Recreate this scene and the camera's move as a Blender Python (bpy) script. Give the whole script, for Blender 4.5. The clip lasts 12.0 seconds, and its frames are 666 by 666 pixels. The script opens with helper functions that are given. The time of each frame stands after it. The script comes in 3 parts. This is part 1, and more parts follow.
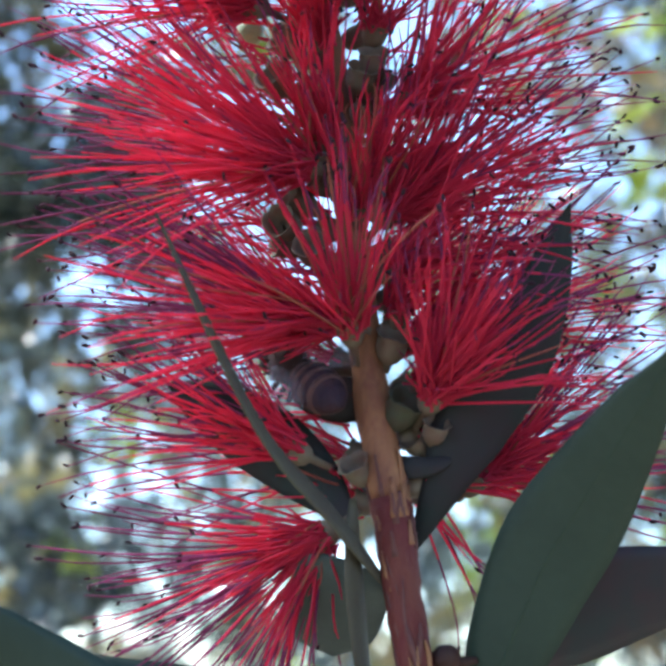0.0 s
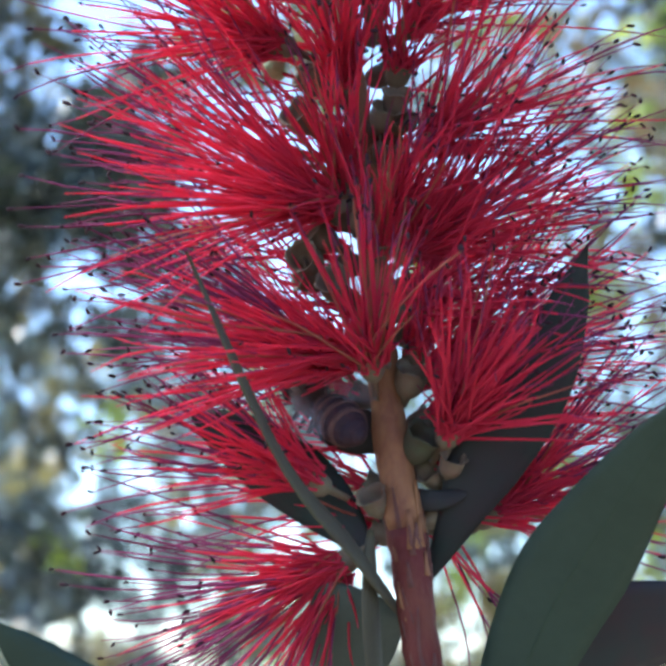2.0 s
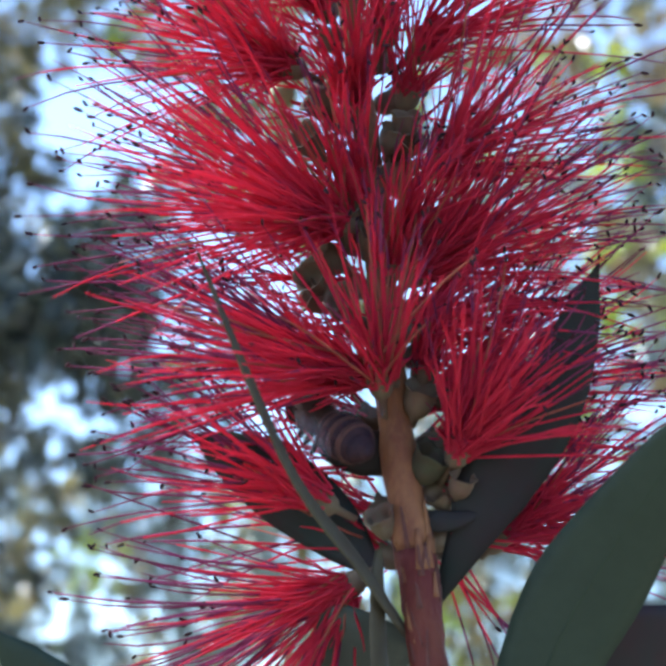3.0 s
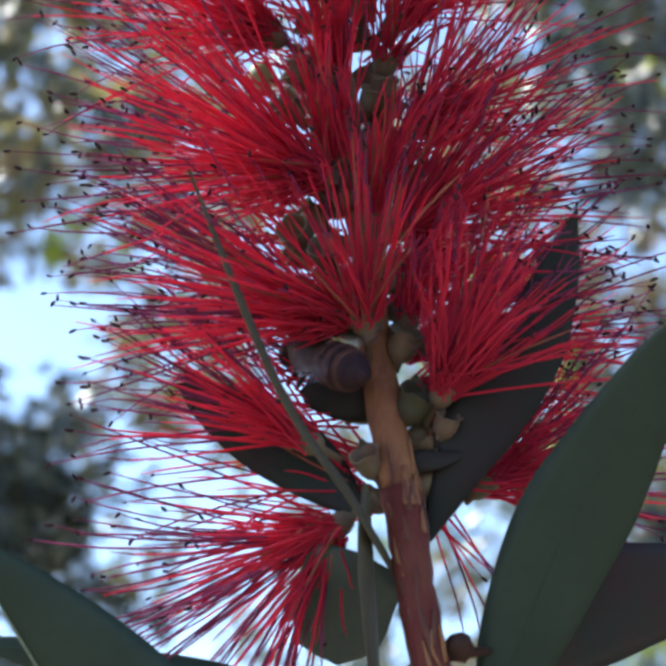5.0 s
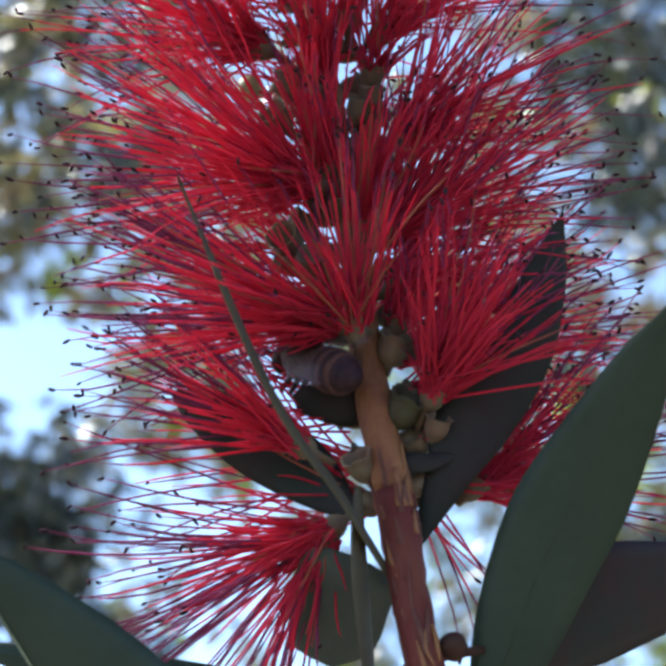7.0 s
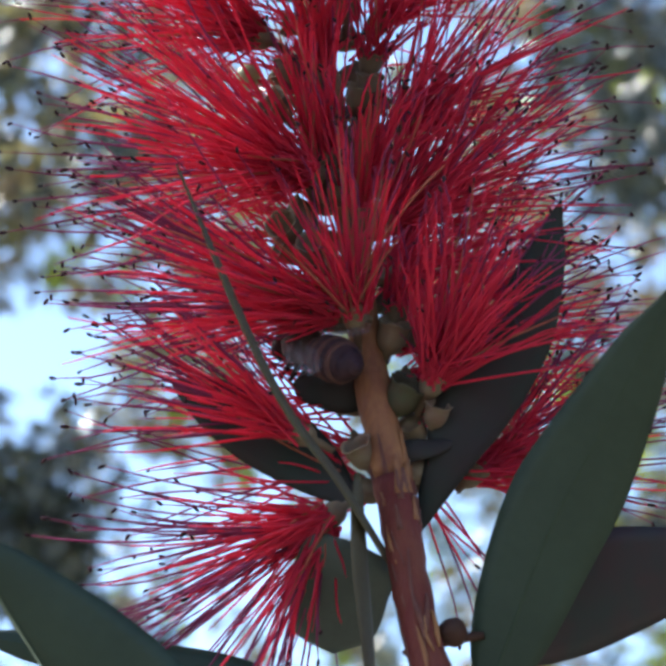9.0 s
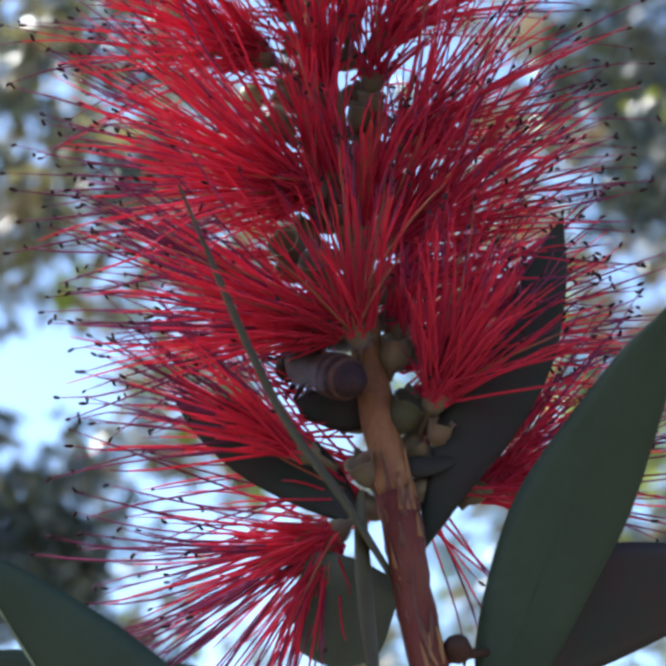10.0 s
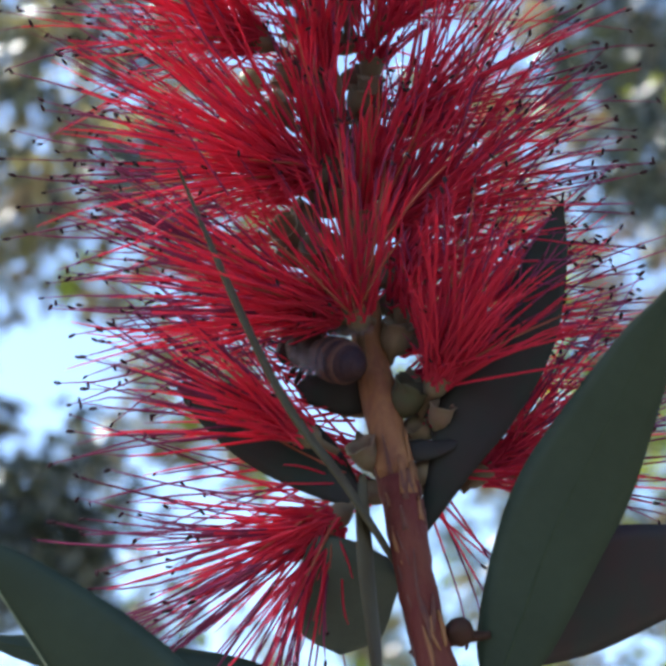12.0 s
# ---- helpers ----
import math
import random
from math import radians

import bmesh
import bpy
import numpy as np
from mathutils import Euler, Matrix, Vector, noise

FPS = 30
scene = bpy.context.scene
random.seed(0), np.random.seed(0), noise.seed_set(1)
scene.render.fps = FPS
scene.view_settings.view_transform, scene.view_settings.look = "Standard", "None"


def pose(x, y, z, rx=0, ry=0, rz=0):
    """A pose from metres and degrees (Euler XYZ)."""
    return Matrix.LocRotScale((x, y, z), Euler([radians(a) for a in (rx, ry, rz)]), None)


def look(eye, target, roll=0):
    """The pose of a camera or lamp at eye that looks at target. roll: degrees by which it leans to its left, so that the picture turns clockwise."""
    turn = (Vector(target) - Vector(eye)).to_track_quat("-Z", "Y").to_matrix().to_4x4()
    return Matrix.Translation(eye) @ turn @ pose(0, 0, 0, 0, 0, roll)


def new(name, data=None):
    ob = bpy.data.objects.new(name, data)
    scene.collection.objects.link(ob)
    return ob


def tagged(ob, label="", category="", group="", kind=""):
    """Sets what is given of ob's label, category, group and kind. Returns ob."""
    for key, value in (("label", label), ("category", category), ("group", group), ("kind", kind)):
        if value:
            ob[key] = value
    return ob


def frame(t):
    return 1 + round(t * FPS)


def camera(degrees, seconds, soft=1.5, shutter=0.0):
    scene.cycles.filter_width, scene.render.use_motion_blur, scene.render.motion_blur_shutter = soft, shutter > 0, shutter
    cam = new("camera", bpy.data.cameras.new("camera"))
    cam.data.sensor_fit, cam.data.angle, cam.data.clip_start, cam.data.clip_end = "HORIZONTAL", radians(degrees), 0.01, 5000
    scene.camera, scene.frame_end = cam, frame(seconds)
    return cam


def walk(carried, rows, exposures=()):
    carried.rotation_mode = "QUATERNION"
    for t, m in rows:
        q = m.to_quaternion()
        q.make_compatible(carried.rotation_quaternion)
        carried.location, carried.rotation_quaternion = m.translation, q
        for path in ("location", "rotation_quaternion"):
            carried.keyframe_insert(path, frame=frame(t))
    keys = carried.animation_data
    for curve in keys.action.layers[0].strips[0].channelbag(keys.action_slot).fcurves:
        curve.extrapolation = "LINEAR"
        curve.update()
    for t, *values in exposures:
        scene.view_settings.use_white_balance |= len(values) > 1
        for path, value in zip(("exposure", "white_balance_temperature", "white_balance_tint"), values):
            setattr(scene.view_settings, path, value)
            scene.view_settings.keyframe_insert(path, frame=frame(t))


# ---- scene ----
EXPOSURE = 2.20
BALANCE_EARLY, BALANCE = (5700, 5), (6200, 7)
cam = camera(22, 12.0, soft=3.7)
cam.data.dof.use_dof = True
cam.data.dof.focus_distance = 0.163
cam.data.dof.aperture_fstop = 60

PATH = [
    (0, pose(0.00850, -0.15054, 1.86831, 101.731, -0.589, 2.833)),
    (0.3, pose(0.00987, -0.15300, 1.86757, 101.661, -0.428, 2.182)),
    (0.5, pose(0.01151, -0.15356, 1.87016, 103.330, -0.718, 2.785)),
    (0.9, pose(0.00588, -0.15440, 1.87244, 102.592, -1.179, 3.548)),
    (1, pose(0.00447, -0.15460, 1.87301, 102.344, -1.115, 3.222)),
    (1.2, pose(0.00593, -0.15531, 1.87186, 101.628, -1.480, 3.278)),
    (1.5, pose(0.00709, -0.15439, 1.87021, 101.336, -1.137, 2.717)),
    (1.8, pose(0.00539, -0.15686, 1.86987, 101.320, -0.611, 1.349)),
    (2, pose(0.00566, -0.15492, 1.87074, 101.689, -1.484, 2.246)),
    (2.5, pose(0.00362, -0.15353, 1.86670, 102.274, -2.039, 1.840)),
    (2.7, pose(0.00272, -0.15172, 1.86422, 104.033, -1.211, 0.543)),
    (3, pose(0.00286, -0.15038, 1.86025, 106.383, -1.833, 1.333)),
    (3.3, pose(-0.00321, -0.14608, 1.84757, 110.797, -2.357, 0.658)),
    (3.5, pose(-0.00221, -0.14378, 1.84332, 113.079, -2.303, -0.051)),
    (3.7, pose(-0.00034, -0.14313, 1.84257, 113.695, -1.765, -0.387)),
    (5.3, pose(-0.00133, -0.14265, 1.83458, 114.028, -0.667, -0.546)),
    (5.5, pose(-0.00086, -0.14347, 1.83418, 114.206, -0.517, -0.408)),
    (6, pose(-0.00033, -0.14296, 1.83366, 114.848, -0.302, 0.023)),
    (6.5, pose(0.00000, -0.14320, 1.83323, 115.000, -0.000, 0.000)),
    (7, pose(-0.00026, -0.14312, 1.83299, 114.939, -0.043, -0.282)),
    (9, pose(-0.00008, -0.14356, 1.83262, 114.579, 0.124, -0.155)),
    (9.5, pose(0.00010, -0.14362, 1.83250, 114.799, 0.172, 0.022)),
    (10, pose(0.00053, -0.14400, 1.83219, 115.255, 0.313, 0.283)),
    (10.5, pose(0.00129, -0.14427, 1.83182, 115.631, 0.543, 0.483)),
    (11, pose(0.00066, -0.14407, 1.83207, 115.563, 0.370, 0.604)),
    (11.5, pose(0.00052, -0.14381, 1.83223, 115.301, 0.276, 0.721)),
    (12, pose(0.00083, -0.14380, 1.83194, 114.834, 0.562, 0.543)),
]
walk(cam, PATH, exposures=[(0, EXPOSURE + 0.41, *BALANCE_EARLY), (2.7, EXPOSURE + 0.41, *BALANCE_EARLY), (3.6, EXPOSURE, *BALANCE), (12, EXPOSURE, *BALANCE)])

# ---- light ----
SUN_UP, SUN_TURN = radians(50), radians(-80)   # turn: clockwise from +y
world = bpy.data.worlds.new("sky")
scene.world = world
world.use_nodes = True
wn = world.node_tree.nodes
sky = wn.new("ShaderNodeTexSky")
sky.sky_type = 'NISHITA'
sky.sun_disc = False
sky.sun_elevation, sky.sun_rotation = SUN_UP, SUN_TURN
sky.air_density, sky.dust_density, sky.ozone_density = 0.8, 0.6, 0.35
wn["Background"].inputs["Strength"].default_value = 0.104
world.node_tree.links.new(sky.outputs[0], wn["Background"].inputs["Color"])

sun = new("sun", bpy.data.lights.new("sun", 'SUN'))
sun.data.energy, sun.data.angle, sun.data.color = 2.3, radians(12), (1.0, 0.95, 0.86)
SUN_DIR = Vector((math.sin(SUN_TURN) * math.cos(SUN_UP), math.cos(SUN_TURN) * math.cos(SUN_UP), math.sin(SUN_UP)))
sun.matrix_world = look(SUN_DIR * 20, (0, 0, 0))


# ---- materials ----
def material(name, colour, rough=0.6, second=None, scale=200.0, bump=0.0, through_light=0.0, glow_colour=None,
             gloss=0.5, stretch=(1, 1, 1), island=0.0):
    """A mottled surface: two colours mixed by noise at two scales, relief, and light that shines through thin parts."""
    m = bpy.data.materials.new(name)
    m.use_nodes = True
    nt = m.node_tree
    n, l = nt.nodes, nt.links
    bsdf = n["Principled BSDF"]
    bsdf.inputs["Roughness"].default_value = rough
    bsdf.inputs["Specular IOR Level"].default_value = gloss
    co = n.new("ShaderNodeTexCoord")
    mp = n.new("ShaderNodeMapping")
    mp.inputs["Scale"].default_value = stretch
    l.new(co.outputs["Object"], mp.inputs["Vector"])
    big = n.new("ShaderNodeTexNoise")
    big.inputs["Scale"].default_value, big.inputs["Detail"].default_value = scale, 3
    fine = n.new("ShaderNodeTexNoise")
    fine.inputs["Scale"].default_value, fine.inputs["Detail"].default_value = scale * 7, 4
    for t in (big, fine):
        l.new(mp.outputs["Vector"], t.inputs["Vector"])
    add = n.new("ShaderNodeMath")
    add.operation = 'MULTIPLY_ADD'
    add.inputs[1].default_value = 0.45
    l.new(fine.outputs["Fac"], add.inputs[0])
    l.new(big.outputs["Fac"], add.inputs[2])
    ramp = n.new("ShaderNodeMapRange")
    ramp.inputs["From Min"].default_value, ramp.inputs["From Max"].default_value = 0.5, 0.95
    l.new(add.outputs[0], ramp.inputs["Value"])
    mix = n.new("ShaderNodeMix")
    mix.data_type = 'RGBA'
    mix.inputs["A"].default_value = (*colour, 1)
    mix.inputs["B"].default_value = (*(second or [c * 0.6 for c in colour]), 1)
    l.new(ramp.outputs[0], mix.inputs["Factor"])
    out_colour = mix.outputs["Result"]
    if island:
        geo = n.new("ShaderNodeNewGeometry")
        hsv = n.new("ShaderNodeHueSaturation")
        rng = n.new("ShaderNodeMapRange")
        rng.inputs["To Min"].default_value, rng.inputs["To Max"].default_value = 1 - island, 1 + island
        l.new(geo.outputs["Random Per Island"], rng.inputs["Value"])
        l.new(rng.outputs[0], hsv.inputs["Value"])
        l.new(out_colour, hsv.inputs["Color"])
        out_colour = hsv.outputs["Color"]
    l.new(out_colour, bsdf.inputs["Base Color"])
    if bump:
        b = n.new("ShaderNodeBump")
        b.inputs["Strength"].default_value, b.inputs["Distance"].default_value = bump, 0.0004
        l.new(add.outputs[0], b.inputs["Height"])
        l.new(b.outputs["Normal"], bsdf.inputs["Normal"])
    if through_light:
        tr = n.new("ShaderNodeBsdfTranslucent")
        if glow_colour:
            tr.inputs["Color"].default_value = (*glow_colour, 1)
        else:
            l.new(out_colour, tr.inputs["Color"])
        ms = n.new("ShaderNodeMixShader")
        ms.inputs["Fac"].default_value = through_light
        l.new(bsdf.outputs[0], ms.inputs[1])
        l.new(tr.outputs[0], ms.inputs[2])
        l.new(ms.outputs[0], n["Material Output"].inputs["Surface"])
    return m


M_FILAMENT = material("crimson_filament", (0.475, 0.034, 0.082), 0.7, (0.39, 0.027, 0.068), 150, 0, 0.55, (0.72, 0.037, 0.098), 0.12, island=0.2)
M_FILAMENT_TAN = material("pale_old_filament", (0.30, 0.105, 0.075), 0.7, (0.28, 0.06, 0.055), 150, 0, 0.4, (0.36, 0.10, 0.06), 0.15, island=0.25)
# dark look of filament ends against bright sky, put into the colour
M_FILAMENT_BACKLIT = material("backlit_filament_tip", (0.17, 0.024, 0.076), 0.75, (0.115, 0.020, 0.066), 150, 0, 0.25, (0.30, 0.028, 0.092), 0.12, island=0.35)
M_ANTHER = material("anther", (0.035, 0.012, 0.018), 0.9, (0.018, 0.012, 0.016), 900, 0, gloss=0.05)
M_CUP = material("floret_cup", (0.125, 0.100, 0.068), 0.65, (0.120, 0.068, 0.053), 500, 0.3, 0.25, gloss=0.3)
M_CUP_DARK = material("green_cup", (0.035, 0.040, 0.022), 0.7, (0.045, 0.028, 0.02), 500, 0.3, 0.08, gloss=0.25)
M_SEPAL = material("bark_flake", (0.085, 0.026, 0.017), 0.85, (0.05, 0.012, 0.012), 600, 0.2)
M_BARK = material("stem_bark", (0.20, 0.092, 0.040), 0.75, (0.11, 0.038, 0.022), 330, 0.8, gloss=0.25, stretch=(1, 0.3, 1))
M_BARK_LOW = material("red_stem_bark", (0.068, 0.011, 0.013), 0.7, (0.095, 0.028, 0.020), 420, 0.8, gloss=0.15, stretch=(1, 0.12, 1))
M_LEAF = material("leaf_green", (0.018, 0.029, 0.021), 0.5, (0.013, 0.022, 0.016), 160, 0.3, 0.05, (0.07, 0.12, 0.04), 0.2)
M_LEAF_RED = material("leaf_reddish", (0.030, 0.018, 0.014), 0.7, (0.050, 0.014, 0.014), 120, 0.25, 0.04, (0.12, 0.03, 0.03), 0.12)
M_LEAF_BLUSH = material("leaf_blushed", (0.011, 0.019, 0.022), 0.5, (0.026, 0.012, 0.017), 70, 0.25, 0.04, (0.08, 0.05, 0.03), 0.15)
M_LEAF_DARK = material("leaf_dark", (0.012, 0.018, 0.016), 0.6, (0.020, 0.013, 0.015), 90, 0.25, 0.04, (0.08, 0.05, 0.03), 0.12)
M_LEAF_GREY = material("leaf_grey_green", (0.048, 0.042, 0.027), 0.7, (0.038, 0.029, 0.021), 250, 0.3, 0.05, gloss=0.25)
M_LEAF_PALE = material("leaf_pale_underside", (0.044, 0.053, 0.049), 0.6, (0.034, 0.040, 0.038), 200, 0.3, 0.06, gloss=0.25)
M_RIB = material("leaf_rib", (0.030, 0.042, 0.028), 0.85, (0.022, 0.032, 0.022), 300, 0, gloss=0.1)
# highlight along a leaf's edge, painted as a pale colour
M_EDGE_LIT = material("lit_leaf_edge", (0.17, 0.19, 0.13), 0.6, (0.12, 0.14, 0.09), 300, 0)
M_BUD = material("bud_green", (0.34, 0.36, 0.20), 0.4, (0.22, 0.26, 0.12), 500, 0.1, 0.2)
M_BEE_DARK = material("bee_dark", (0.020, 0.012, 0.019), 0.7, (0.036, 0.018, 0.022), 900, 0.5, gloss=0.08)
M_BEE_BAND = material("bee_band", (0.082, 0.040, 0.036), 0.9, (0.05, 0.024, 0.026), 1200, 0.6, gloss=0.15)
M_BEE_FUR = material("bee_fur", (0.060, 0.036, 0.033), 0.9, (0.036, 0.021, 0.024), 1500, 0.6, gloss=0.1)
M_WING = material("bee_wing", (0.20, 0.19, 0.24), 0.4, (0.15, 0.13, 0.17), 700, 0.1, gloss=0.3)
M_WING.node_tree.nodes["Principled BSDF"].inputs["Alpha"].default_value = 0.08
M_FAR_LEAF = material("tree_leaf", (0.022, 0.032, 0.030), 0.28, (0.020, 0.024, 0.020), 6, 0, 0.10, (0.12, 0.15, 0.06), 0.75, island=0.5)
M_FAR_BROWN = material("brown_green_leaf", (0.16, 0.115, 0.070), 0.28, (0.10, 0.085, 0.045), 6, 0, 0.3, (0.42, 0.28, 0.12), 0.75, island=0.7)
M_FAR_OLIVE = material("olive_leaf", (0.095, 0.100, 0.045), 0.28, (0.15, 0.085, 0.06), 5, 0, 0.3, (0.36, 0.32, 0.11), 0.75, island=0.6)
# bright yellow-green: sunlight on far leaves is put into this colour
M_FAR_SUNLIT = material("sunlit_leaf", (0.22, 0.28, 0.04), 0.28, (0.14, 0.20, 0.03), 6, 0, 0.4, (0.50, 0.55, 0.05), 0.75, island=0.4)
M_FAR_PALE = material("grey_green_leaf", (0.10, 0.13, 0.14), 0.28, (0.08, 0.09, 0.085), 5, 0, 0.3, (0.24, 0.30, 0.26), 0.75, island=0.6)
M_FAR_BARK = material("tree_bark", (0.10, 0.075, 0.055), 0.85, (0.05, 0.04, 0.03), 12, 0.5)
# ground below the view, paled so that its bounce fills the shadows
M_GROUND = material("pale_bounce_ground", (0.30, 0.26, 0.19), 0.9, (0.22, 0.21, 0.13), 1.5, 0.4)


# ---- mesh helpers ----
def mesh_of(name, verts, faces, mat, smooth=True):
    me = bpy.data.meshes.new(name)
    me.from_pydata([tuple(v) for v in verts], [], faces)
    me.materials.append(mat)
    if smooth:
        me.polygons.foreach_set("use_smooth", [True] * len(me.polygons))
    me.update()
    return me


def part(name, data, parent, label=""):
    """One mesh under a thing or a part; data is (verts, faces, material)."""
    verts, faces, mat = data
    ob = new(name, mesh_of(name, verts, faces, mat))
    ob.parent = parent
    return tagged(ob, label) if label else ob


def frame_of(d, hint=Vector((0.31, 0.17, 0.93))):
    d = d.normalized()
    u = d.cross(hint)
    if u.length < 1e-4:
        u = d.cross(Vector((1, 0, 0)))
    u.normalize()
    return u, d.cross(u).normalized()


def tube(points, radii, sides=8, verts=None, faces=None, caps=True):
    """A round tapered tube along points, added to verts and faces."""
    verts = [] if verts is None else verts
    faces = [] if faces is None else faces
    start = len(verts)
    k = len(points)
    for i, p in enumerate(points):
        d = points[min(i + 1, k - 1)] - points[max(i - 1, 0)]
        u, v = frame_of(d)
        for j in range(sides):
            a = 2 * math.pi * j / sides
            verts.append(p + (u * math.cos(a) + v * math.sin(a)) * radii[i])
    for i in range(k - 1):
        for j in range(sides):
            a, b = start + i * sides + j, start + i * sides + (j + 1) % sides
            faces.append((a, b, b + sides, a + sides))
    if caps:
        faces.append(tuple(start + j for j in reversed(range(sides))))
        faces.append(tuple(start + (k - 1) * sides + j for j in range(sides)))
    return verts, faces


def spline(pts, n):
    """n + 1 points on a smooth curve through pts (Catmull-Rom)."""
    pts = [Vector(p) for p in pts]
    q = [2 * pts[0] - pts[1], *pts, 2 * pts[-1] - pts[-2]]
    out = []
    for i in range(n + 1):
        s = i / n * (len(pts) - 1)
        k = min(int(s), len(pts) - 2)
        t = s - k
        a, b, c, d = q[k:k + 4]
        out.append(0.5 * ((2 * b) + (c - a) * t + (2 * a - 5 * b + 4 * c - d) * t * t + (3 * b - a - 3 * c + d) * t ** 3))
    return out


def lathe(profile, origin, axis, sides=14, wobble=0.0, rnd=None):
    """A turned shape: profile is (radius, height) pairs along axis."""
    u, v = frame_of(axis)
    w = axis.normalized()
    verts, faces = [], []
    for r, h in profile:
        for j in range(sides):
            a = 2 * math.pi * j / sides
            k = 1 + (rnd.uniform(-wobble, wobble) if rnd else 0)
            verts.append(origin + w * h + (u * math.cos(a) + v * math.sin(a)) * r * k)
    for i in range(len(profile) - 1):
        for j in range(sides):
            a, b = i * sides + j, i * sides + (j + 1) % sides
            faces.append((a, b, b + sides, a + sides))
    faces.append(tuple(reversed(range(sides))))
    faces.append(tuple((len(profile) - 1) * sides + j for j in range(sides)))
    return verts, faces


def blob(centre, radii, turn=None, rings=7, sides=10, verts=None, faces=None):
    """An ellipsoid added to verts and faces."""
    verts = [] if verts is None else verts
    faces = [] if faces is None else faces
    start = len(verts)
    turn = turn or Matrix.Identity(3)
    for i in range(rings + 1):
        a = math.pi * i / rings
        for j in range(sides):
            b = 2 * math.pi * j / sides
            p = Vector((math.sin(a) * math.cos(b) * radii[0], math.sin(a) * math.sin(b) * radii[1], math.cos(a) * radii[2]))
            verts.append(centre + turn @ p)
    for i in range(rings):
        for j in range(sides):
            a, b = start + i * sides + j, start + i * sides + (j + 1) % sides
            faces.append((a, b, b + sides, a + sides))
    return verts, faces


MM = 0.001


def mm(*p):
    return Vector(p) * MM


# ---- ground ----
# never in view; added as a pale reflector under the flower
ground = new("ground", mesh_of("ground", [(-400, -400, 0), (400, -400, 0), (400, 400, 0), (-400, 400, 0)], [(0, 1, 2, 3)], M_GROUND))
tagged(ground, "unseen ground, made pale to bounce light up onto the flower", "ground", kind="structure")

# ---- the flowering branch ----
# Its space: x to the right, y up along the spike, z towards the viewer, leaning back by 25 degrees.
branch = new("flowering_branch")
branch.matrix_world = pose(0, 0, 1.9, 115)
tagged(branch, "bottlebrush branch with crimson flower spike and dark green leaves", "flower")

AXIS = [mm(20, -75, 30), mm(13.5, -45, 18), mm(8.2, -28, 10), mm(5.8, -14.8, 3.6), mm(3.7, -3.5, -1.8), mm(1.4, 15, -10.8), mm(-1, 30, -18.2),
        mm(-4, 48, -27), mm(-6, 64, -35)]
RADII = [1.9, 1.75, 1.65, 1.75, 1.6, 1.35, 1.15, 0.95, 0.7]


def axis_at(y):
    """The place on the spike's axis at height y (mm), its direction and its radius."""
    for i in range(len(AXIS) - 1):
        a, b = AXIS[i], AXIS[i + 1]
        if a.y <= y * MM <= b.y or i == len(AXIS) - 2:
            t = (y * MM - a.y) / (b.y - a.y)
            return a.lerp(b, t), (b - a).normalized(), (RADII[i] * (1 - t) + RADII[i + 1] * t) * MM


def knobbly_stem(points, radii, mat, seed):
    rnd = random.Random(seed)
    line = spline(points, 44)
    rr = []
    for i in range(45):
        s = i / 44 * (len(radii) - 1)
        k = min(int(s), len(radii) - 2)
        rr.append((radii[k] + (radii[k + 1] - radii[k]) * (s - k)) * MM * (1 + rnd.uniform(-0.05, 0.07)))
    v, f = tube(line, rr, 14)
    for i, p in enumerate(v):
        v[i] = p + Vector((noise.noise(p * 900), noise.noise(p * 900 + Vector((5, 0, 0))), 0)) * 0.00016
    return v, f, mat


part("stem", knobbly_stem(AXIS[3:], RADII[3:], M_BARK, 1), branch, "orange-brown woody flower stem")
part("lower_stem", knobbly_stem(AXIS[:4], RADII[:4], M_BARK_LOW, 2), branch, "red-brown stem with peeling bark")
# the shoot goes on down to the shrub's foot
inv = branch.matrix_world.inverted()
down = [AXIS[0], inv @ Vector((0.05, -0.04, 1.6)), inv @ Vector((0.12, 0.2, 0.9)), inv @ Vector((0.15, 0.35, -0.02))]
v, f = tube(spline(down, 20), [0.0026 + 0.010 * (i / 20) for i in range(21)], 10)
part("shoot", (v, f, M_BARK_LOW), branch)


def bark_flakes():
    """Peeling flakes where the red bark meets the flower stem."""
    rnd = random.Random(5)
    for i in range(34):
        y = rnd.uniform(-19, -13.5)
        c, d, r = axis_at(y)
        u, w = frame_of(d)
        a = rnd.uniform(0, 6.28)
        o = u * math.cos(a) + w * math.sin(a)
        s = d.cross(o)
        ln, wd = rnd.uniform(1.4, 4.2) * MM, rnd.uniform(0.2, 0.6) * MM
        verts, faces = [], []
        for j in range(5):
            t = j / 4
            p = c + d * ln * (t - 0.3) + o * (r * 0.97 + 0.00018 * t * t)
            ww = wd * (1 - 0.75 * t)
            verts += [p - s * ww, p + s * ww, p + s * ww + o * 0.00015, p - s * ww + o * 0.00015]
        for j in range(4):
            q = 4 * j
            for e in range(4):
                faces.append((q + e, q + (e + 1) % 4, q + 4 + (e + 1) % 4, q + 4 + e))
        faces += [(3, 2, 1, 0), (16, 17, 18, 19)]
        part("bark_flake", (verts, faces, M_BARK if i % 5 < 2 else M_SEPAL), branch)


